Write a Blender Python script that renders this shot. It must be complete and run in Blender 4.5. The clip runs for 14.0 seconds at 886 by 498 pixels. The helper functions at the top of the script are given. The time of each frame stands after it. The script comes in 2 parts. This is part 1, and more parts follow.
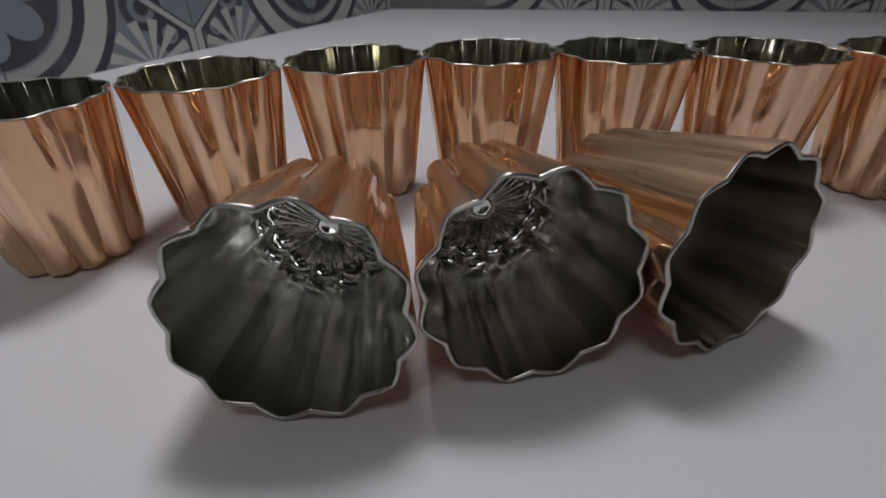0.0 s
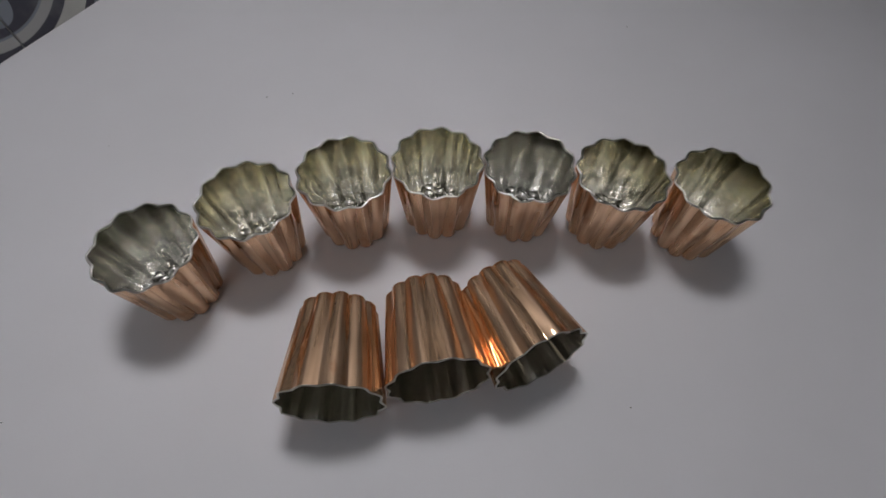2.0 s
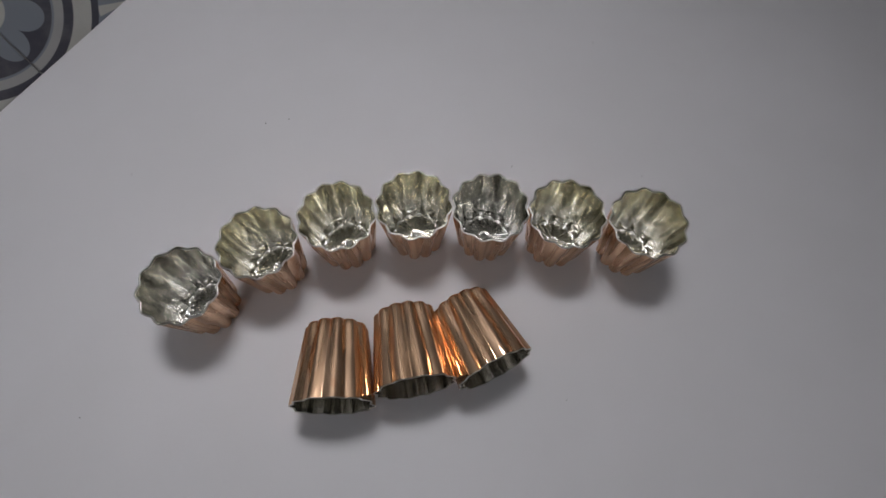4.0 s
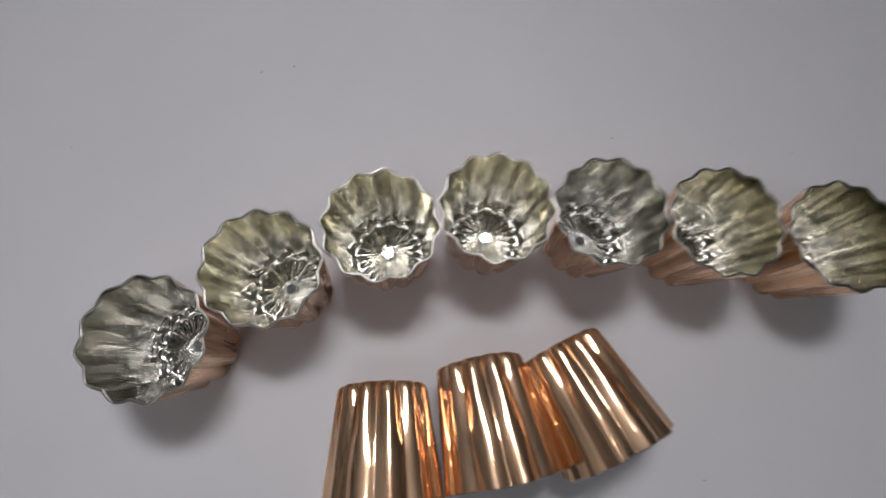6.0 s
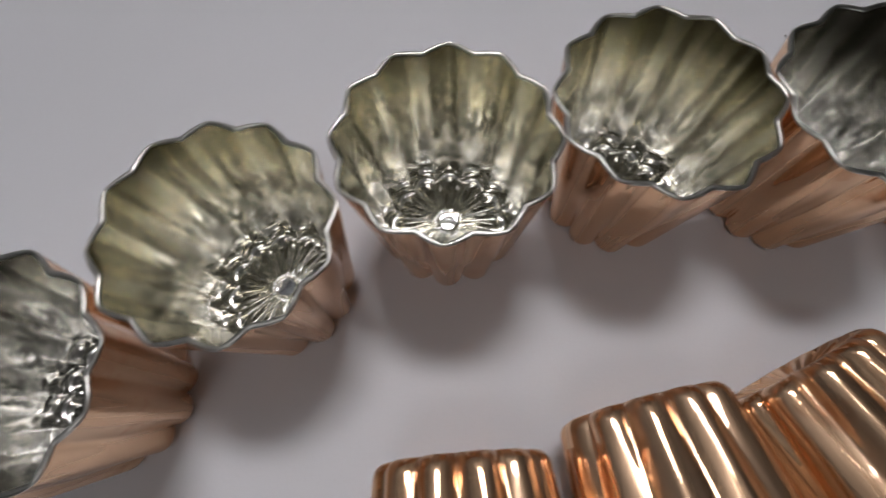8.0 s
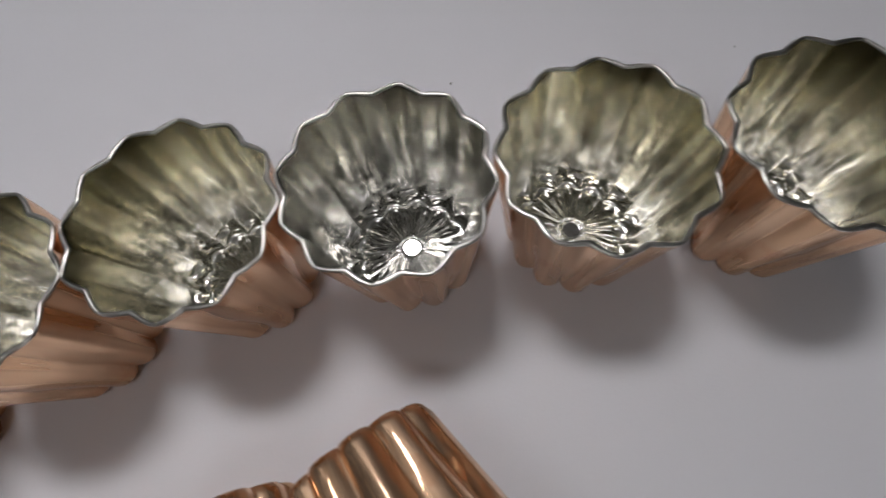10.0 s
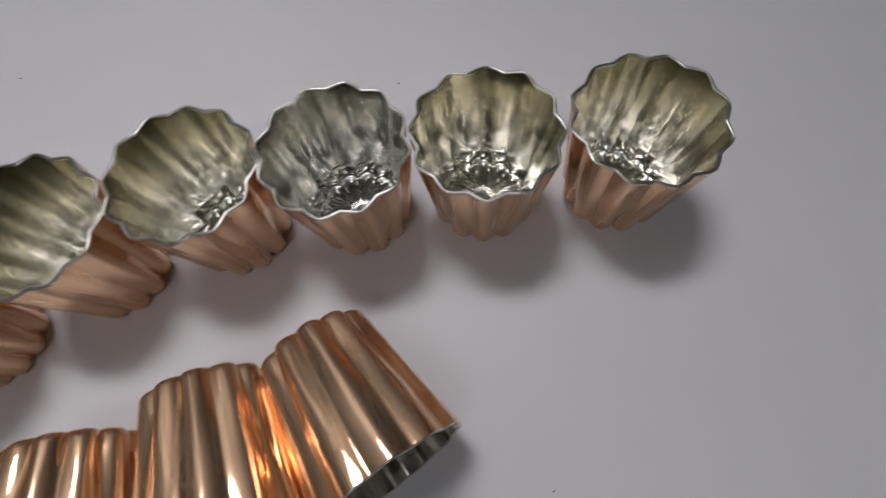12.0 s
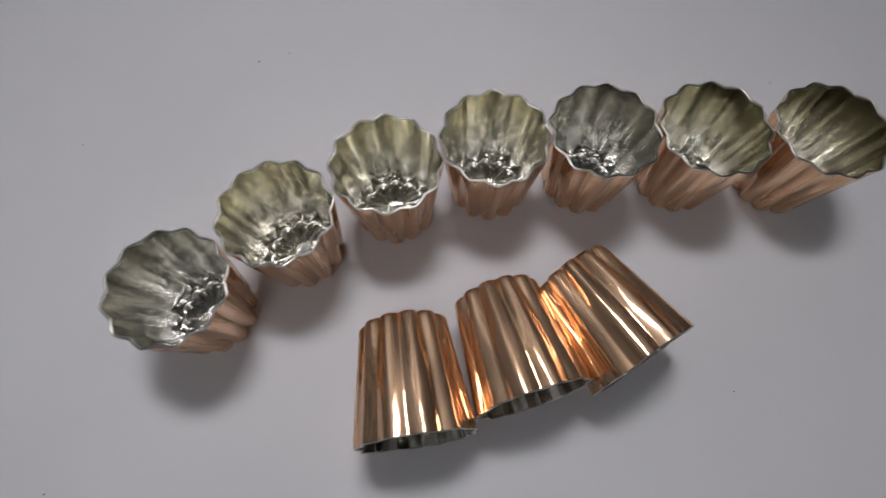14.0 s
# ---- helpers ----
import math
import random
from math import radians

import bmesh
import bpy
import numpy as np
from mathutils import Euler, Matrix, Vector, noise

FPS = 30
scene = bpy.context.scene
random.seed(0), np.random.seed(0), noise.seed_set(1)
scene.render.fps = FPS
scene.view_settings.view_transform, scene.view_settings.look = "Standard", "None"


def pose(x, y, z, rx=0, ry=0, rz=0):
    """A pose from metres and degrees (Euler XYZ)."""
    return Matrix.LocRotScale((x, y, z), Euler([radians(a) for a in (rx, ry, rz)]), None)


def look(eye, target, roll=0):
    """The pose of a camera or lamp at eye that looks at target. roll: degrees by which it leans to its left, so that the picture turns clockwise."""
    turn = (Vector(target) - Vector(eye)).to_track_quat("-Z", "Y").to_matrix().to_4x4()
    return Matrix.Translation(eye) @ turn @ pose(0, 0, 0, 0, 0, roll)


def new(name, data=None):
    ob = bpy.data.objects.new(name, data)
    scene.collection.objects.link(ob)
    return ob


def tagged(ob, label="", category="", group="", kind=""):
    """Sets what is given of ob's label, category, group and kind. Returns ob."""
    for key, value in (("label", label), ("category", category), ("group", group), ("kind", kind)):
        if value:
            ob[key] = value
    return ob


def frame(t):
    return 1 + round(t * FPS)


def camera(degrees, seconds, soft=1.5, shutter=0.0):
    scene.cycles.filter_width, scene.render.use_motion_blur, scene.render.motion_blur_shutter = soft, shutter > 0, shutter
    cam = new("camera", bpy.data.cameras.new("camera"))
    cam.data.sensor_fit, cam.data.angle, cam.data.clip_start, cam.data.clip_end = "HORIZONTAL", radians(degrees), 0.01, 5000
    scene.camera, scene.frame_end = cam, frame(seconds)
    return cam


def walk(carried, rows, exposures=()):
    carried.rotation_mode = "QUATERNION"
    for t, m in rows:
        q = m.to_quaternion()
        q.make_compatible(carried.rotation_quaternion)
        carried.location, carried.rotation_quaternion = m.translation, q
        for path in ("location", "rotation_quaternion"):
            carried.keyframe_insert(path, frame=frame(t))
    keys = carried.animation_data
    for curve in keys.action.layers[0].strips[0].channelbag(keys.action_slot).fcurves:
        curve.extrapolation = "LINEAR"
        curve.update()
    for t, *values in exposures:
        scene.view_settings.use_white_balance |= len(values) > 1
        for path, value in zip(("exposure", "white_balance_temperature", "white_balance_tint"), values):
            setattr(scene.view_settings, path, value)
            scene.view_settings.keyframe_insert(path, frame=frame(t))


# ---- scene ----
cam = camera(84.74, 14.0, soft=1.5, shutter=0.5)
# seconds, place in metres, Euler degrees
ROWS = [
    (0.0, -0.0352, -0.0652, 0.0941, 56.89, 1.05, -4.71),
    (0.5, -0.0315, -0.0599, 0.1255, 48.06, -0.41, -4.92),
    (1.0, -0.0255, -0.0425, 0.1668, 39.76, -0.70, -5.54),
    (1.5, -0.0231, -0.0471, 0.2280, 32.90, -1.42, -4.40),
    (2.0, -0.0157, -0.0442, 0.2716, 30.10, -0.88, -4.78),
    (2.5, -0.0087, -0.0390, 0.3072, 27.36, -0.22, -4.52),
    (3.0, 0.0016, -0.0409, 0.3443, 25.74, 0.11, -4.07),
    (3.2, 0.0026, -0.0422, 0.3564, 25.70, -0.35, -4.36),
    (5.5, -0.0101, 0.0590, 0.3175, 14.59, -1.28, -6.02),
    (6.0, -0.0385, 0.0643, 0.2626, 15.62, -1.66, -5.52),
    (6.5, -0.0607, 0.0627, 0.2266, 16.88, -1.30, -4.94),
    (7.0, -0.0833, 0.0605, 0.1908, 18.60, -0.16, -4.56),
    (7.5, -0.0810, 0.0697, 0.1642, 18.40, -0.20, -5.31),
    (8.0, -0.0607, 0.0734, 0.1504, 20.09, 1.23, -7.36),
    (8.5, -0.0328, 0.0804, 0.1510, 19.49, 2.47, -10.71),
    (9.0, 0.0024, 0.0849, 0.1533, 20.33, 4.17, -13.17),
    (11.5, 0.0884, 0.0402, 0.1777, 20.05, 2.89, -16.74),
    (12.0, 0.0723, 0.0335, 0.1967, 20.26, 2.92, -15.73),
    (12.5, 0.0452, 0.0280, 0.2116, 19.68, 2.22, -14.29),
    (13.0, 0.0081, 0.0228, 0.2317, 19.99, 1.64, -13.15),
    (13.5, -0.0202, 0.0162, 0.2444, 20.53, 1.34, -12.02),
    (14.0, -0.0496, 0.0148, 0.2533, 20.52, 0.26, -11.20),
]
EXPOSURES = [(0.0, -0.05), (1.0, -0.06), (1.5, -0.25), (3.2, -0.28), (5.5, -0.12), (6.5, -0.1), (8.0, -0.1), (9.0, -0.02), (11.5, 0.02), (13.0, -0.04), (14.0, -0.1)]
walk(cam, [(t, pose(x, y, z, rx, ry, rz)) for t, x, y, z, rx, ry, rz in ROWS], EXPOSURES)

# ---- light: a bright rectangular lamp over the far side of the worktop, aimed forward; a window far behind; two added fills ----
world = bpy.data.worlds.new("world")
world.use_nodes = True
world.node_tree.nodes["Background"].inputs["Color"].default_value = (0.8, 0.85, 1.0, 1)
world.node_tree.nodes["Background"].inputs["Strength"].default_value = 0.02
scene.world = world
scene.cycles.max_bounces, scene.cycles.glossy_bounces = 12, 8


def area_lamp(name, at, target, width, depth, watts, colour):
    data = bpy.data.lights.new(name, "AREA")
    data.shape, data.size, data.size_y = "RECTANGLE", width, depth
    data.energy, data.color = watts, colour
    ob = new(name, data)
    ob.matrix_world = look(at, target)
    return ob


LAMP = Vector((-0.01, 0.39, 0.95))
area_lamp("hanging_lamp_light", tuple(LAMP), (-0.14, -0.02, 0.0), 0.27, 0.24, 2.15, (1.0, 0.975, 1.0)).data.spread = math.radians(105)
# unseen uplight added as fill, bounced off the ceiling
area_lamp("ceiling_wash_fill", (LAMP.x, LAMP.y, LAMP.z + 0.04), (LAMP.x - 0.4, LAMP.y - 0.5, 1.5), 0.30, 0.22, 0.9, (1.0, 0.97, 1.0))
# bare lamp for the slatted window behind; no opening is built
area_lamp("rear_window_light", (0.30, -2.34, 0.42), (0.10, 0.0, 0.05), 0.30, 0.42, 1.8, (0.92, 0.96, 1.0))
# unseen overhead lamp added to lift the shadows in front of the moulds
CEILING_FILL = Vector((-0.30, -0.45, 1.43))
area_lamp("ceiling_fill_glow", tuple(CEILING_FILL), (CEILING_FILL.x, CEILING_FILL.y + 0.05, 0.0), 0.40, 0.30, 1.9, (1.0, 0.985, 1.0))

# ---- sizes ----
RIM, FOOT, TALL, WALL = 0.0276, 0.0211, 0.0536, 0.0008
FLUTES, BEND = 12, 0.0030


# ---- material helpers ----
class Nodes:
    """Short way to write shader arithmetic."""

    def __init__(self, name):
        self.mat = bpy.data.materials.new(name)
        self.mat.use_nodes = True
        self.tree = self.mat.node_tree
        self.bsdf = self.tree.nodes["Principled BSDF"]

    def add(self, kind, **values):
        node = self.tree.nodes.new(kind)
        for key, value in values.items():
            node.inputs[key.replace("_", " ")].default_value = value
        return node

    def link(self, a, b):
        self.tree.links.new(a, b)

    def math(self, op, a, b=None, c=None):
        node = self.tree.nodes.new("ShaderNodeMath")
        node.operation = op
        for i, v in enumerate((a, b, c)):
            if v is None:
                continue
            if isinstance(v, (int, float)):
                node.inputs[i].default_value = v
            else:
                self.link(v, node.inputs[i])
        return node.outputs[0]

    def smooth(self, v, lo, hi):
        node = self.tree.nodes.new("ShaderNodeMapRange")
        node.interpolation_type = "SMOOTHSTEP"
        self.link(v, node.inputs[0])
        node.inputs[1].default_value, node.inputs[2].default_value = lo, hi
        return node.outputs[0]

    def mix(self, fac, a, b):
        node = self.tree.nodes.new("ShaderNodeMix")
        node.data_type = "RGBA"
        for i, v in ((0, fac), (6, a), (7, b)):
            if isinstance(v, (int, float)):
                node.inputs[i].default_value = v
            elif isinstance(v, tuple):
                node.inputs[i].default_value = (*v, 1)
            else:
                self.link(v, node.inputs[i])
        return node.outputs[2]

    def coords(self, scale=(1, 1, 1), offset=True):
        co = self.tree.nodes.new("ShaderNodeTexCoord")
        mp = self.tree.nodes.new("ShaderNodeMapping")
        mp.inputs["Scale"].default_value = scale
        self.link(co.outputs["Object"], mp.inputs[0])
        if offset:
            info = self.tree.nodes.new("ShaderNodeObjectInfo")
            shift = self.tree.nodes.new("ShaderNodeVectorMath")
            shift.operation = "ADD"
            self.link(mp.outputs[0], shift.inputs[0])
            self.link(self.math("MULTIPLY", info.outputs["Random"], 37.0), shift.inputs[1])
            return shift.outputs[0]
        return mp.outputs[0]

    def noise(self, vec, scale, detail=4.0, rough=0.55):
        n = self.add("ShaderNodeTexNoise", Scale=scale, Detail=detail, Roughness=rough)
        self.link(vec, n.inputs["Vector"])
        return n.outputs[0]

    def streaks(self, fine, along):
        """Noise drawn out along the height of a turned thing."""
        co = self.tree.nodes.new("ShaderNodeTexCoord")
        sep = self.tree.nodes.new("ShaderNodeSeparateXYZ")
        self.link(co.outputs["Object"], sep.inputs[0])
        x, y, z = sep.outputs[0], sep.outputs[1], sep.outputs[2]
        r = self.math("ADD", self.math("SQRT", self.math("ADD", self.math("MULTIPLY", x, x), self.math("MULTIPLY", y, y))), 0.0001)
        info = self.tree.nodes.new("ShaderNodeObjectInfo")
        cmb = self.tree.nodes.new("ShaderNodeCombineXYZ")
        self.link(self.math("MULTIPLY", self.math("DIVIDE", x, r), fine), cmb.inputs[0])
        self.link(self.math("MULTIPLY", self.math("DIVIDE", y, r), fine), cmb.inputs[1])
        self.link(self.math("ADD", self.math("MULTIPLY", z, along), self.math("MULTIPLY", info.outputs["Random"], 53.0)), cmb.inputs[2])
        return self.noise(cmb.outputs[0], 1.0, 1.5, 0.5)

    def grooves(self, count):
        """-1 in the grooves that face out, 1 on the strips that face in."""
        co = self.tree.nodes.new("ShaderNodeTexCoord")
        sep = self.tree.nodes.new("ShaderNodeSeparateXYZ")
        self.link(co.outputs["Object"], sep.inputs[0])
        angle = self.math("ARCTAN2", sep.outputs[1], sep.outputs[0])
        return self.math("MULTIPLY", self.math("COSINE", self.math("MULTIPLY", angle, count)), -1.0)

    def bump(self, height, strength, distance):
        b = self.add("ShaderNodeBump", Strength=strength, Distance=distance)
        self.link(height, b.inputs["Height"])
        self.link(b.outputs[0], self.bsdf.inputs["Normal"])

    def set(self, key, value):
        if isinstance(value, (int, float)):
            self.bsdf.inputs[key].default_value = value
        elif isinstance(value, tuple):
            self.bsdf.inputs[key].default_value = (*value, 1)
        else:
            self.link(value, self.bsdf.inputs[key])


def two_lobes(m, colour, sharp, hazy, share, metal=1.0, drawn=0.0):
    """Polished metal under fine rubbing: a clear reflection, drawn out along the height, and a wide, hazy one."""
    m.set("Base Color", colour)
    m.set("Metallic", metal)
    m.set("Roughness", sharp)
    m.set("Anisotropic", drawn)
    m.set("Anisotropic Rotation", 0.25)
    tangent = m.tree.nodes.new("ShaderNodeTangent")
    tangent.direction_type, tangent.axis = "RADIAL", "Z"
    m.link(tangent.outputs[0], m.bsdf.inputs["Tangent"])
    haze = m.tree.nodes.new("ShaderNodeBsdfPrincipled")
    m.link(colour, haze.inputs["Base Color"])
    haze.inputs["Metallic"].default_value = metal
    m.link(hazy, haze.inputs["Roughness"])
    both = m.tree.nodes.new("ShaderNodeMixShader")
    m.link(share, both.inputs[0])
    m.link(m.bsdf.outputs[0], both.inputs[1])
    m.link(haze.outputs[0], both.inputs[2])
    m.link(both.outputs[0], m.tree.nodes["Material Output"].inputs["Surface"])


def copper_material():
    m = Nodes("copper")
    streak = m.streaks(5.0, 9.0)
    blotch = m.noise(m.coords((60, 60, 60)), 1.0, 3.0, 0.5)
    stain = m.smooth(m.noise(m.coords((70, 70, 45)), 1.0, 4.0, 0.6), 0.58, 0.66)
    base = m.mix(m.smooth(streak, 0.35, 0.65), (0.78, 0.505, 0.31), (0.87, 0.595, 0.395))
    base = m.mix(m.math("MULTIPLY", stain, 0.45), base, (0.66, 0.34, 0.18))
    rough = m.math("ADD", m.math("MULTIPLY", blotch, 0.06), 0.035)
    hazy = m.math("ADD", m.math("MULTIPLY", blotch, 0.16), 0.40)
    share = m.math("ADD", m.math("MULTIPLY", m.smooth(streak, 0.3, 0.7), 0.26), 0.16)
    two_lobes(m, base, rough, hazy, share, drawn=0.15)
    m.bump(m.noise(m.coords((260, 260, 60)), 1.0, 2.0), 0.03, 0.0003)
    return m.mat


def tin_material(name, bright, olive):
    """Silvery at the bottom, more olive higher up, in long uneven runs."""
    m = Nodes(name)
    streak = m.streaks(6.0, 8.0)
    blotch = m.noise(m.coords((90, 90, 60)), 1.0, 3.0, 0.5)
    co = m.tree.nodes.new("ShaderNodeTexCoord")
    sep = m.tree.nodes.new("ShaderNodeSeparateXYZ")
    m.link(co.outputs["Object"], sep.inputs[0])
    height = m.math("ADD", sep.outputs[2], m.math("MULTIPLY", m.math("SUBTRACT", streak, 0.5), 0.02))
    height_mix = m.smooth(height, 0.004, 0.050)
    base = m.mix(height_mix, bright, olive)
    base = m.mix(m.math("MULTIPLY", m.smooth(streak, 0.48, 0.62), 0.25), base, bright)
    # dark flutes and pale ridges paint in the reflected bands, over random tarnished runs
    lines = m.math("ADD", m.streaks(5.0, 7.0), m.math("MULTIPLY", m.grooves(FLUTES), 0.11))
    shade_tarnish = m.math("SUBTRACT", 1.0, m.smooth(lines, 0.40, 0.54))
    dull = m.math("MULTIPLY", shade_tarnish, m.math("ADD", m.math("MULTIPLY", height_mix, 0.45), 0.25))
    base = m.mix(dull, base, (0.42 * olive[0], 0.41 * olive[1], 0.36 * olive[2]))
    worn = m.smooth(sep.outputs[2], 0.003, 0.012)
    rough = m.math("ADD", m.math("MULTIPLY", worn, 0.085), m.math("ADD", m.math("MULTIPLY", blotch, 0.02), 0.03))
    hazy = m.math("ADD", m.math("MULTIPLY", blotch, 0.12), 0.30)
    share = m.math("ADD", m.math("MULTIPLY", height_mix, 0.06), 0.02)
    two_lobes(m, base, rough, hazy, share, drawn=0.85)
    return m.mat


def rim_material():
    m = Nodes("tinned_edge")
    n = m.noise(m.coords((400, 400, 400)), 1.0)
    m.set("Base Color", m.mix(n, (0.42, 0.41, 0.38), (0.64, 0.63, 0.59)))
    m.set("Metallic", 1.0)
    m.set("Roughness", 0.28)
    return m.mat


def paper_material():
    m = Nodes("white_paper")
    co = m.coords((1, 1, 1), False)
    broad, fine = m.noise(co, 6.0, 3.0), m.noise(co, 900.0, 3.0)
    base = m.mix(m.smooth(broad, 0.3, 0.7), (0.785, 0.78, 0.81), (0.82, 0.815, 0.85))
    base = m.mix(m.math("MULTIPLY", m.smooth(fine, 0.55, 0.8), 0.25), base, (0.74, 0.72, 0.73))
    m.set("Base Color", base)
    m.set("Roughness", 0.62)
    m.set("Specular IOR Level", 0.3)
    m.bump(m.math("ADD", m.math("MULTIPLY", broad, 3.0), fine), 0.12, 0.0003)
    return m.mat


def plain_material(name, a, b, rough, scale, bump=0.1, distance=0.002):
    m = Nodes(name)
    co = m.coords((1, 1, 1), False)
    n = m.noise(co, scale, 6.0, 0.6)
    m.set("Base Color", m.mix(m.smooth(n, 0.3, 0.7), a, b))
    m.set("Roughness", rough)
    m.bump(n, bump, distance)
    return m.mat


TILE = 0.165


def tile_material():
    """Cement tile: a quarter of a rosette in one corner, scrolls and a fan opposite. Object x and z run 0..TILE from the rosette."""
    m = Nodes("patterned_cement_tile")
    co = m.tree.nodes.new("ShaderNodeTexCoord")
    sep = m.tree.nodes.new("ShaderNodeSeparateXYZ")
    m.link(co.outputs["Object"], sep.inputs[0])
    x, z = m.math("ABSOLUTE", sep.outputs[0]), m.math("ABSOLUTE", sep.outputs[2])

    def dist(cx, cz):
        dx, dz = m.math("SUBTRACT", x, cx), m.math("SUBTRACT", z, cz)
        return m.math("SQRT", m.math("ADD", m.math("MULTIPLY", dx, dx), m.math("MULTIPLY", dz, dz)))

    def inside(r, radius):
        return m.smooth(m.math("SUBTRACT", radius, r), -0.0005, 0.0005)

    white, mid, navy, grey = (0.58, 0.58, 0.54), (0.25, 0.28, 0.32), (0.055, 0.055, 0.075), (0.46, 0.46, 0.45)
    r = dist(0.0, 0.0)
    ang = m.math("ARCTAN2", z, x)
    col = m.mix(0.0, mid, mid)
    # scrolls and stems outside the rosette
    for cx, cz, ro, ri in ((0.119, 0.027, 0.019, 0.012), (0.027, 0.119, 0.019, 0.012), (0.139, 0.052, 0.016, 0.008), (0.052, 0.139, 0.016, 0.008), (0.140, 0.140, 0.020, 0.013)):
        d = dist(cx, cz)
        col = m.mix(inside(d, ro), col, navy)
        col = m.mix(inside(d, ri), col, mid)
        col = m.mix(inside(d, ri * 0.55), col, navy)
    # fan of rays
    for cx, cz in ((0.116, 0.076), (0.076, 0.116)):
        d = dist(cx, cz)
        a = m.math("ARCTAN2", m.math("SUBTRACT", z, cz), m.math("SUBTRACT", x, cx))
        ray = m.smooth(m.math("SINE", m.math("MULTIPLY", a, 13.0)), -0.25, 0.25)
        col = m.mix(m.math("MULTIPLY", inside(d, 0.040), ray), col, white)
    # the pale stem along the joint with a dark outline
    for v, w in ((x, z), (z, x)):
        off = m.math("SUBTRACT", TILE, v)
        stem = m.math("ADD", 0.0035, m.math("MULTIPLY", m.math("MAXIMUM", m.math("SUBTRACT", 0.052, w), 0.0), 1.25))
        edge = m.math("ABSOLUTE", m.math("SUBTRACT", off, stem))
        col = m.mix(m.smooth(m.math("SUBTRACT", 0.0065, edge), -0.0005, 0.0005), col, navy)
        col = m.mix(m.smooth(m.math("SUBTRACT", 0.0038, edge), -0.0005, 0.0005), col, white)
    # rosette
    for radius, tone in ((0.1000, navy), (0.0930, white), (0.0760, navy), (0.0672, grey), (0.0590, mid), (0.0570, navy)):
        col = m.mix(inside(r, radius), col, tone)
    petal = m.math("ADD", 0.032, m.math("MULTIPLY", m.math("POWER", m.math("ABSOLUTE", m.math("COSINE", m.math("MULTIPLY", ang, 4.0))), 0.6), 0.019))
    col = m.mix(m.smooth(m.math("SUBTRACT", petal, r), -0.0005, 0.0005), col, mid)
    for radius, tone in ((0.0207, white), (0.0140, mid)):
        col = m.mix(inside(r, radius), col, tone)
    wear = m.noise(m.coords((1, 1, 1)), 28.0, 6.0, 0.65)
    col = m.mix(m.math("MULTIPLY", m.smooth(wear, 0.45, 0.75), 0.22), col, (0.33, 0.33, 0.33))
    m.set("Base Color", col)
    m.set("Roughness", m.math("ADD", m.math("MULTIPLY", wear, 0.25), 0.32))
    m.bump(wear, 0.06, 0.001)
    return m.mat


COPPER = copper_material()
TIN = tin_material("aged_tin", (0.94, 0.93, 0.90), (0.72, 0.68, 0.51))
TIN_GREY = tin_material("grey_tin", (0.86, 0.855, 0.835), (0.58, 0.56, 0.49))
TIN_DARK = tin_material("dark_tin", (0.76, 0.74, 0.70), (0.60, 0.57, 0.51))
EDGE = rim_material()
PAPER = paper_material()
# unseen walls coloured near black, standing in for the dark room behind
DARK_PLASTER = plain_material("near_black_plaster", (0.07, 0.067, 0.065), (0.10, 0.097, 0.095), 0.85, 9.0)
CEILING = plain_material("ceiling_paint", (0.60, 0.59, 0.57), (0.66, 0.65, 0.63), 0.9, 7.0)
CREAM = plain_material("pale_wall_paint", (0.44, 0.425, 0.40), (0.50, 0.485, 0.46), 0.8, 11.0)
GROUT = plain_material("grey_grout", (0.22, 0.22, 0.22), (0.30, 0.30, 0.29), 0.9, 120.0, 0.3)
STONE = plain_material("worktop_stone", (0.20, 0.19, 0.18), (0.27, 0.26, 0.25), 0.4, 60.0)
FLOORING = plain_material("brown_floor", (0.10, 0.075, 0.055), (0.16, 0.12, 0.09), 0.5, 14.0)
CRUMB = plain_material("dark_crumb", (0.10, 0.09, 0.085), (0.18, 0.165, 0.15), 0.8, 900.0)
LAMP_METAL = plain_material("white_lamp_metal", (0.60, 0.60, 0.60), (0.66, 0.66, 0.65), 0.4, 20.0)
TILES = tile_material()


# ---- mesh helpers ----
def mesh_of(name, bm, material, smooth=False):
    bmesh.ops.recalc_face_normals(bm, faces=bm.faces)
    me = bpy.data.meshes.new(name)
    bm.to_mesh(me)
    bm.free()
    me.materials.append(material)
    if smooth:
        for p in me.polygons:
            p.use_smooth = True
    return me


def part(name, bm, material, parent, label="", smooth=False):
    ob = new(name, mesh_of(name, bm, material, smooth))
    ob.parent = parent
    return tagged(ob, label)


def slab(points, low, high):
    """A prism over a polygon of (x, y)."""
    bm = bmesh.new()
    a = [bm.verts.new((x, y, low)) for x, y in points]
    b = [bm.verts.new((x, y, high)) for x, y in points]
    bm.faces.new(a)
    bm.faces.new(b)
    for i in range(len(points)):
        j = (i + 1) % len(points)
        bm.faces.new((a[i], a[j], b[j], b[i]))
    return bm


# ---- room: two tiled walls that meet in a corner, the rest closed plainly ----
CORNER = Vector((-0.050, 0.752))
LEFT = Vector((-0.568, -0.823))
RIGHT = Vector((0.958, -0.287))
ENDS = [CORNER + LEFT * 2.6, Vector((0.6, -2.6)), CORNER + RIGHT * 2.6]


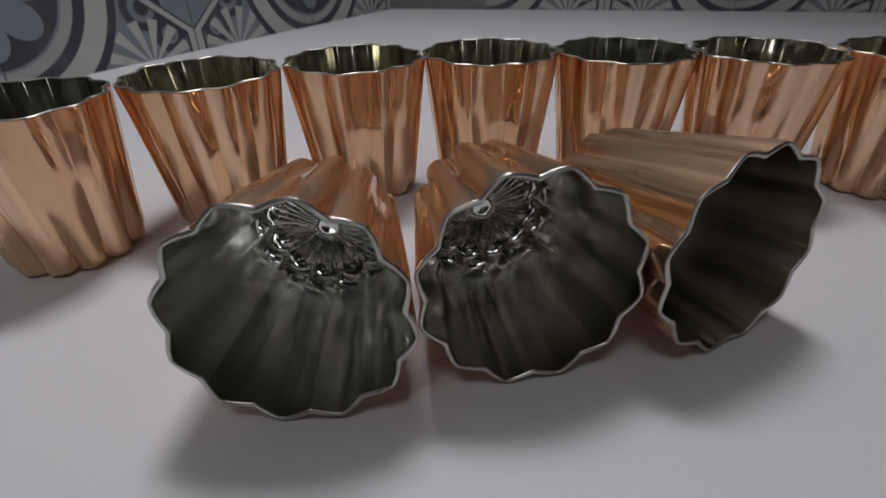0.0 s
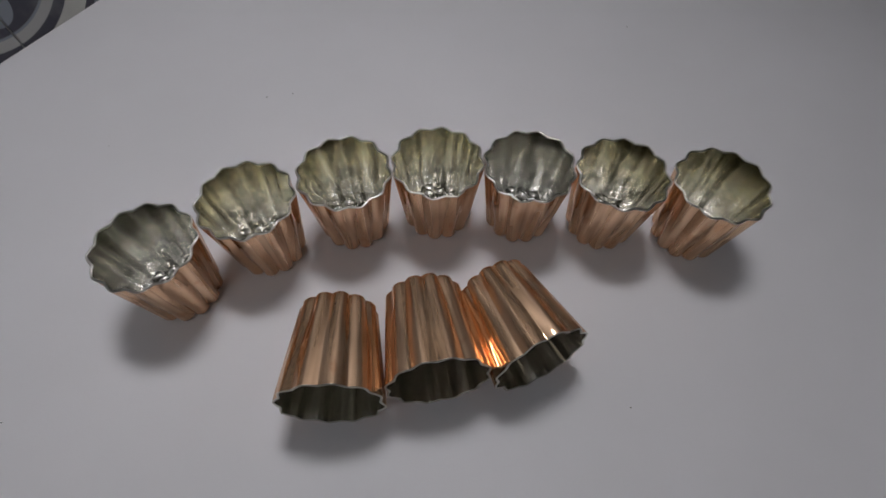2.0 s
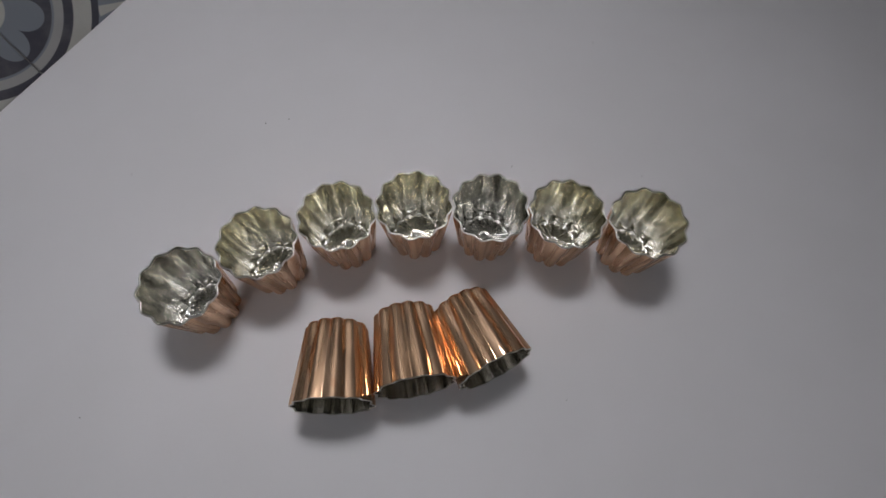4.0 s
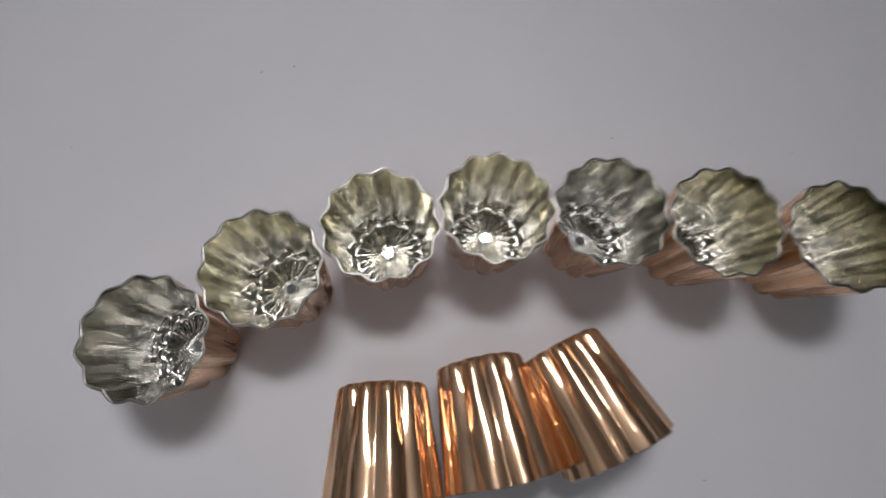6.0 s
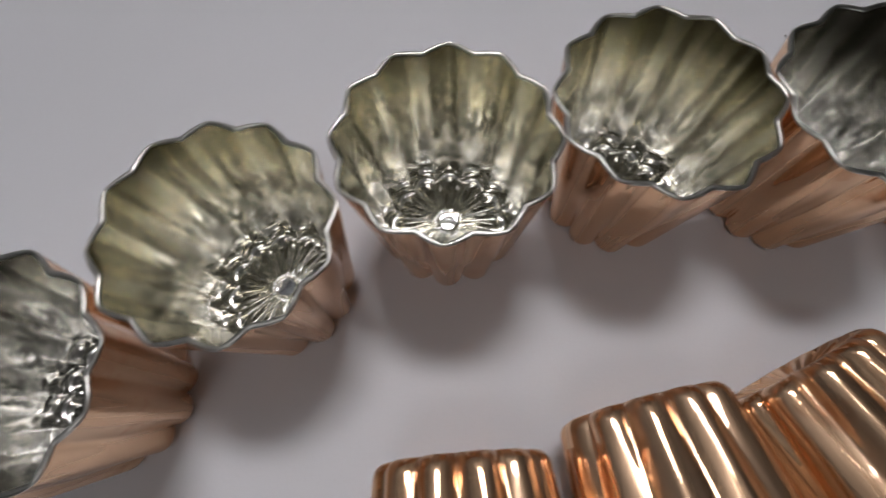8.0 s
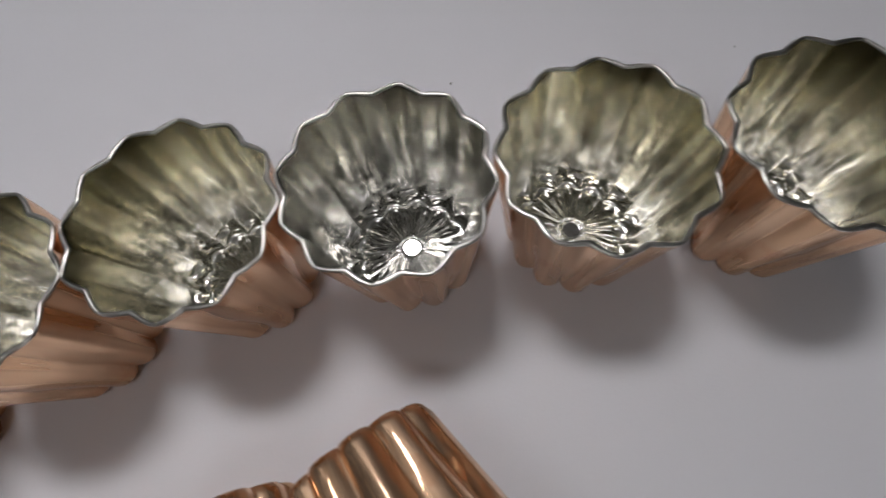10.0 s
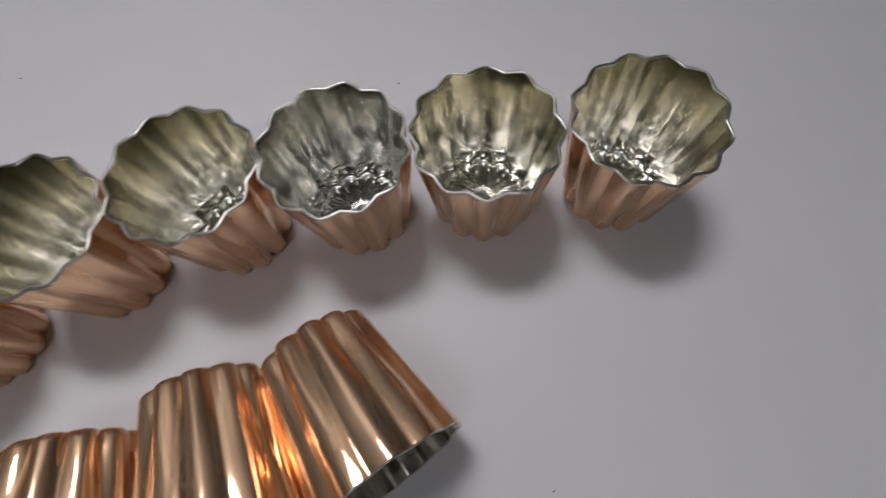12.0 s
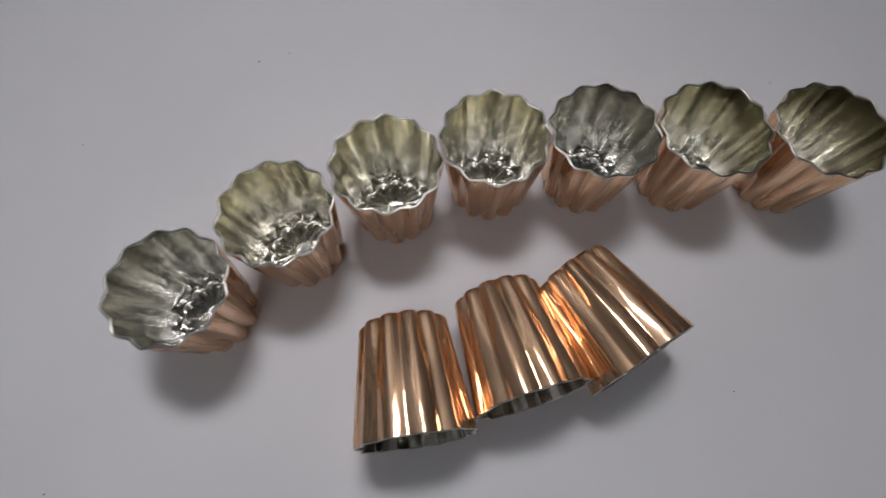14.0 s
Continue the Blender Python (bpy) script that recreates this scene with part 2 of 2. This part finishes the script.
def wall_between(name, a, b, low, high, material, thick=0.12):
    a, b = Vector(a), Vector(b)
    u = (b - a).normalized()
    out = Vector((u.y, -u.x))
    mid = Vector((0.3, -0.4))
    if (mid - a).dot(out) > 0:
        out = -out
    pts = [a, b, b + out * thick, a + out * thick]
    ob = new(name, mesh_of(name, slab([tuple(p) for p in pts], low, high), material))
    return tagged(ob, kind="structure"), out


wall_left, out_left = wall_between("wall_west", CORNER, ENDS[0], -0.9, 1.5, CREAM)
wall_right, out_right = wall_between("wall_north", CORNER, ENDS[2], -0.9, 1.5, CREAM)
tagged(wall_left, "tiled kitchen wall in grey and navy patterned cement tiles", "wall")
tagged(wall_right, "tiled kitchen wall with grey and navy rosette tiles", "wall")
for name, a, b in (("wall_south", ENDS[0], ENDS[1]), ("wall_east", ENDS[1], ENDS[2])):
    ob, _ = wall_between(name, a, b, -0.9, 1.5, DARK_PLASTER)
    tagged(ob, "plain unseen room wall, near-black to keep reflections dark", "wall")
outline = [tuple(CORNER), tuple(ENDS[0]), tuple(ENDS[1]), tuple(ENDS[2])]
tagged(new("floor", mesh_of("floor", slab(outline, -1.0, -0.9), FLOORING)), "dark brown kitchen floor", "floor", kind="structure")
tagged(new("ceiling", mesh_of("ceiling", slab(outline, 1.5, 1.6), CEILING)), "plain off-white painted ceiling", "ceiling", kind="structure")


# ---- the lamp over the worktop ----
def hanging_lamp():
    thing = tagged(new("hanging_lamp"), "flat white rectangular lamp hanging over the worktop", "lamp")
    thing.matrix_basis = pose(*LAMP)

    def box(w, d, low, high):
        return slab([(-w / 2, -d / 2), (w / 2, -d / 2), (w / 2, d / 2), (-w / 2, d / 2)], low, high)
    part("housing", box(0.33, 0.25, 0.006, 0.032), LAMP_METAL, thing)
    for x in (-0.13, 0.13):
        part("cord", box(0.004, 0.004, 0.032, 0.55), LAMP_METAL, thing).location.x = x


hanging_lamp()


# housing for the added overhead fill, out of view
def ceiling_fill():
    thing = tagged(new("ceiling_fill"), "unseen flat white rectangular fill light added to the ceiling", "lamp")
    thing.matrix_basis = pose(*CEILING_FILL)
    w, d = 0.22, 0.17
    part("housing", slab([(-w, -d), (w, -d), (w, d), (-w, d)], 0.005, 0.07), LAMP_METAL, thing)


ceiling_fill()

# ---- worktop and paper ----
k = CORNER
worktop = [tuple(k), tuple(k + LEFT * 1.25), (-0.62, -0.42), (0.95, -0.42), tuple(k + RIGHT * 1.30)]
tagged(new("worktop", mesh_of("worktop", slab(worktop, -0.04, -0.0008), STONE)), "grey stone worktop below a white paper sheet", "worktop", kind="structure")


def paper_sheet():
    pts = [tuple(k - (out_left + out_right) * (0.0084 / (1 + out_left.dot(out_right)))), tuple(k + LEFT * 1.22 - out_left * 0.0084), (-0.60, -0.40), (0.92, -0.40), tuple(k + RIGHT * 1.26 - out_right * 0.0084)]
    ob = new("paper_sheet", mesh_of("paper_sheet", slab(pts, -0.0006, 0.0), PAPER))
    return tagged(ob, "large plain white paper sheet laid flat on the worktop", "paper")


paper_sheet()


# ---- moulds ----
def flute(theta, h, inner):
    """Radius factor over one flute: 1 on the crests, 0 in the valleys; folded strips above, rounded lobes at the foot."""
    pitch = 2 * math.pi / FLUTES
    x = abs((theta / pitch + 0.5) % 1.0 - 0.5) * 2
    # folded strips from ridge to ridge, a little rounded on the crests
    k = 0.985 if inner else 0.93
    arc = 0.22 if inner else 0.4
    fold = (math.acos(-k * math.cos(math.pi * x)) - math.acos(k)) / (math.acos(-k) - math.acos(k))
    lobe = math.cos(x * math.pi / 2) ** 0.75
    low = max(0.0, 1 - h * (12.0 if inner else 4.2))
    return ((1 - arc) * fold + arc * math.cos(x * math.pi / 2)) * (1 - low) + lobe * low


def mould_rings(seed, inner):
    """Rings of (x, y, z), from the rim to the middle of the bottom."""
    rnd = random.Random(seed)
    oval, oval_at = rnd.uniform(0.0, 0.006), rnd.uniform(0, math.pi)
    wob = [(rnd.uniform(-0.00022, 0.00022), rnd.uniform(0, 6.28)) for _ in range(4)]
    count = FLUTES * 24
    profile = []
    shift = WALL if inner else 0.0
    bend = BEND * 0.8 if inner else BEND
    for i in range(19):
        h = 1 - i / 18
        profile.append((bend + h * (TALL - bend), None, h))
    for i in range(1, 7):
        a = math.radians(i * 15)
        profile.append((bend - bend * math.sin(a), bend * (1 - math.cos(a)), 0.0))
    rings = []
    for z, cut, h in profile:
        ring = []
        for j in range(count):
            th = 2 * math.pi * j / count
            tip = FOOT + (RIM - FOOT) * (z / TALL)
            depth = 0.0026 if inner else 0.0033 - 0.0022 * min(1.0, h * 1.7) + 0.0010 * h * h
            if cut is not None:
                tip -= cut
                depth *= 1 - cut / bend * (0.3 if inner else 0.15)
            f = flute(th, h, inner)
            rad = tip - depth * (1 - f) - shift
            if inner:
                # the strips inside are flat across, not turned
                across = ((th * FLUTES / math.pi) % 1.0 - 0.5) * math.pi / FLUTES
                rad *= 1 + (0.9945 / math.cos(across * 0.8) - 1) * min(1.0, h * 8)
            rad *= 1 + oval * math.cos(2 * (th - oval_at)) * h
            if h > 0.9:
                rad += sum(a * math.sin((n + 2) * th + p) for n, (a, p) in enumerate(wob)) * (h - 0.9) * 10
            zz = z + (shift if cut is not None else 0.0)
            if cut is None and h == 1:
                zz += sum(a * math.cos((n + 3) * th + p) for n, (a, p) in enumerate(wob)) * 0.8
            elif cut is None and inner:
                zz += shift * (1 - h)
            ring.append((rad * math.cos(th), rad * math.sin(th), zz))
        rings.append(ring)
    # bottom of fine radial pleats, rising a little towards a flat button
    for i in range(14):
        u = i / 13
        rr = 0.0166 - 0.0130 * u
        zz = 0.0004 + 0.0030 * u ** 0.8
        pleat = 0.00060 * math.sin(math.pi * (0.12 + 0.88 * u)) ** 0.7
        ring = []
        for j in range(count):
            th = 2 * math.pi * j / count
            wave = 1 - 2 * abs(math.sin(th * FLUTES)) ** 1.5
            ring.append((rr * math.cos(th), rr * math.sin(th), zz + shift + pleat * wave))
        rings.append(ring)
    for rr, dz in ((0.0033, 0.0031), (0.0031, 0.0029), (0.0028, 0.00285), (0.0024, 0.00285), (0.0010, 0.00285)):
        rings.append([(rr * math.cos(2 * math.pi * j / count), rr * math.sin(2 * math.pi * j / count), dz + shift) for j in range(count)])
    return rings


def skin(rings, cap=True):
    bm = bmesh.new()
    vs = [[bm.verts.new(p) for p in ring] for ring in rings]
    n = len(vs[0])
    for a, b in zip(vs, vs[1:]):
        for j in range(n):
            bm.faces.new((a[j], a[(j + 1) % n], b[(j + 1) % n], b[j]))
    if cap:
        bm.faces.new(vs[-1])
    return bm


def canele_mould(seed, lining, label):
    thing = tagged(new("canele_mould"), label, "baking mould", "canele moulds")
    outer, inner = mould_rings(seed, False), mould_rings(seed, True)
    part("shell", skin(outer), COPPER, thing, "polished copper outside", True)
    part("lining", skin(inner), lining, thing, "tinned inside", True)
    # rounded edge that joins the two skins
    lip = []
    for a in range(7):
        t = math.pi * a / 6
        ring = []
        for (xo, yo, zo), (xi, yi, zi) in zip(outer[0], inner[0]):
            s = (1 - math.cos(t)) / 2
            grow = 0.00004 * math.cos(t)
            r = math.hypot(xo, yo)
            ring.append((xo + (xi - xo) * s + xo / r * grow, yo + (yi - yo) * s + yo / r * grow, zo - 0.0001 + 0.0005 * math.sin(t)))
        lip.append(ring)
    part("rim", skin(lip, False), EDGE, thing, "thin bright tinned edge", True)
    return thing


STANDING = [
    (-0.1558, 0.0948, 9.0, TIN_GREY), (-0.1073, 0.1209, 4.5, TIN), (-0.0540, 0.1361, 21.5, TIN), (0.0, 0.14, 19.5, TIN),
    (0.0531, 0.1334, 9.8, TIN_GREY), (0.1058, 0.1239, 13.0, TIN), (0.1607, 0.1121, 23.5, TIN),
]
for i, (x, y, turn, lining) in enumerate(STANDING):
    text = "fluted copper canele mould standing upright, tinned olive-grey inside"
    if lining is TIN_GREY:
        text = "fluted copper canele mould standing upright, dark grey tin inside"
    canele_mould(i, lining, text).matrix_basis = pose(x, y, 0.0002, 0, 0, turn)

LYING = [(-0.0625, 0.0097, 1.5261, 18.5, TIN_GREY), (-0.0082, 0.0165, 1.6677, 16.0, TIN_DARK), (0.0460, 0.0234, 1.9305, 16.5, TIN_DARK)]
SLOPE = math.atan2(RIM - FOOT, TALL)
for i, (x, y, heading, turn, lining) in enumerate(LYING):
    u, up, side = Vector((math.cos(heading), math.sin(heading), 0)), Vector((0, 0, 1)), Vector((-math.sin(heading), math.cos(heading), 0))
    axis = u * math.cos(SLOPE) - up * math.sin(SLOPE)
    rise = u * math.sin(SLOPE) + up * math.cos(SLOPE)
    foot = Vector((x, y, 0)) + rise * RIM + axis * TALL
    basis = Matrix((side, -rise, -axis)).transposed().to_4x4()
    text = "fluted copper canele mould lying on its side, olive-grey tin inside" if lining is TIN_GREY else "fluted copper canele mould lying on its side, dark tin inside"
    mould = canele_mould(20 + i, lining, text)
    mould.matrix_basis = Matrix.Translation(foot) @ basis @ pose(0, 0, 0, 0, 0, turn)


# ---- specks on the paper ----
def crumb(x, y, size, turn):
    rnd = random.Random(round(x * 9999))
    bm = bmesh.new()
    bmesh.ops.create_icosphere(bm, subdivisions=2, radius=1.0)
    for v in bm.verts:
        v.co *= 1 + rnd.uniform(-0.25, 0.25)
        v.co.x *= size * 1.6
        v.co.y *= size * 0.8
        v.co.z *= size * 0.5
    ob = new("crumb", mesh_of("crumb", bm, CRUMB))
    ob.matrix_basis = pose(x, y, size * 0.4, 0, 0, turn)
    return tagged(ob, "tiny dark crumb lying on the white paper", "crumb", "crumbs on the paper")


for x, y, size, turn in ((-0.1245, 0.2595, 0.00042, 30), (-0.1045, 0.2622, 0.00034, 0), (0.1834, 0.3275, 0.00045, 80), (0.0955, 0.0048, 0.00036, 20), (-0.2400, 0.0240, 0.00036, 10), (0.0850, 0.1970, 0.0004, 70), (0.1935, 0.1780, 0.0003, 40), (-0.2335, 0.2169, 0.0003, 60)):
    crumb(x, y, size, turn)


# ---- wall tiles, each a piece of its wall ----
def tile_mesh():
    bm = bmesh.new()
    g, t, c = 0.0007, 0.008, 0.0008
    lo, hi = g, TILE - g
    rings = []
    for y, i in ((0.0, 0.0), (-(t - c), 0.0), (-t, c)):
        rings.append([bm.verts.new(p) for p in ((lo + i, y, lo + i), (hi - i, y, lo + i), (hi - i, y, hi - i), (lo + i, y, hi - i))])
    for a, b in zip(rings, rings[1:]):
        for j in range(4):
            bm.faces.new((a[j], a[(j + 1) % 4], b[(j + 1) % 4], b[j]))
    bm.faces.new(rings[-1])
    return mesh_of("tile", bm, TILES)


def grout_bed(name, wall, along, out, length):
    bm = slab([tuple(CORNER), tuple(CORNER + along * length), tuple(CORNER + along * length - out * 0.0066), tuple(CORNER - (out_left + out_right) * (0.0066 / (1 + out_left.dot(out_right))))], -0.12, 0.0704 + 4 * TILE)
    part("grout", bm, GROUT, wall, "grey grout between the tiles")


grout_bed("grout", wall_left, LEFT, out_left, 1.33)
grout_bed("grout", wall_right, RIGHT, out_right, 1.46)
TILE_MESH = tile_mesh()
TILE_MIRROR = TILE_MESH.copy()
TILE_MIRROR.transform(Matrix.Diagonal((-1, 1, 1, 1)))
TILE_MIRROR.flip_normals()


def lay_tiles(wall, start, along, out, first, columns, rows, base):
    """Tiles in mirrored fours round each rosette; the rosette of column 0 is at first metres from start."""
    turn = math.atan2(along.y, along.x)
    flip = Vector((math.sin(turn), -math.cos(turn))).dot(-out) < 0
    for c in range(columns[0], columns[1]):
        for r in range(rows[0], rows[1]):
            right, top = c % 2 == 0, r % 2 == 0
            s = first + (c if right else c + 1) * TILE
            z = base + (r if top else r + 1) * TILE
            me = TILE_MESH if right else TILE_MIRROR
            ob = new("tile", me)
            ob.parent = wall
            at = start + along * s
            m = Matrix.Translation((at.x, at.y, z)) @ pose(0, 0, 0, 0, 0, math.degrees(turn))
            if not top:
                m = m @ pose(0, 0, 0, 0, 180, 0)
                ob.data = TILE_MIRROR if right else TILE_MESH
            ob.matrix_basis = m @ Matrix.Translation((0, 0.0, 0))


# along the west wall, seen from the room, x runs towards the corner
lay_tiles(wall_left, CORNER, -LEFT, out_left, -0.505, (-5, 3), (-1, 7), 0.0704)
lay_tiles(wall_right, CORNER, RIGHT, out_right, 0.145, (0, 8), (-1, 7), 0.0704)
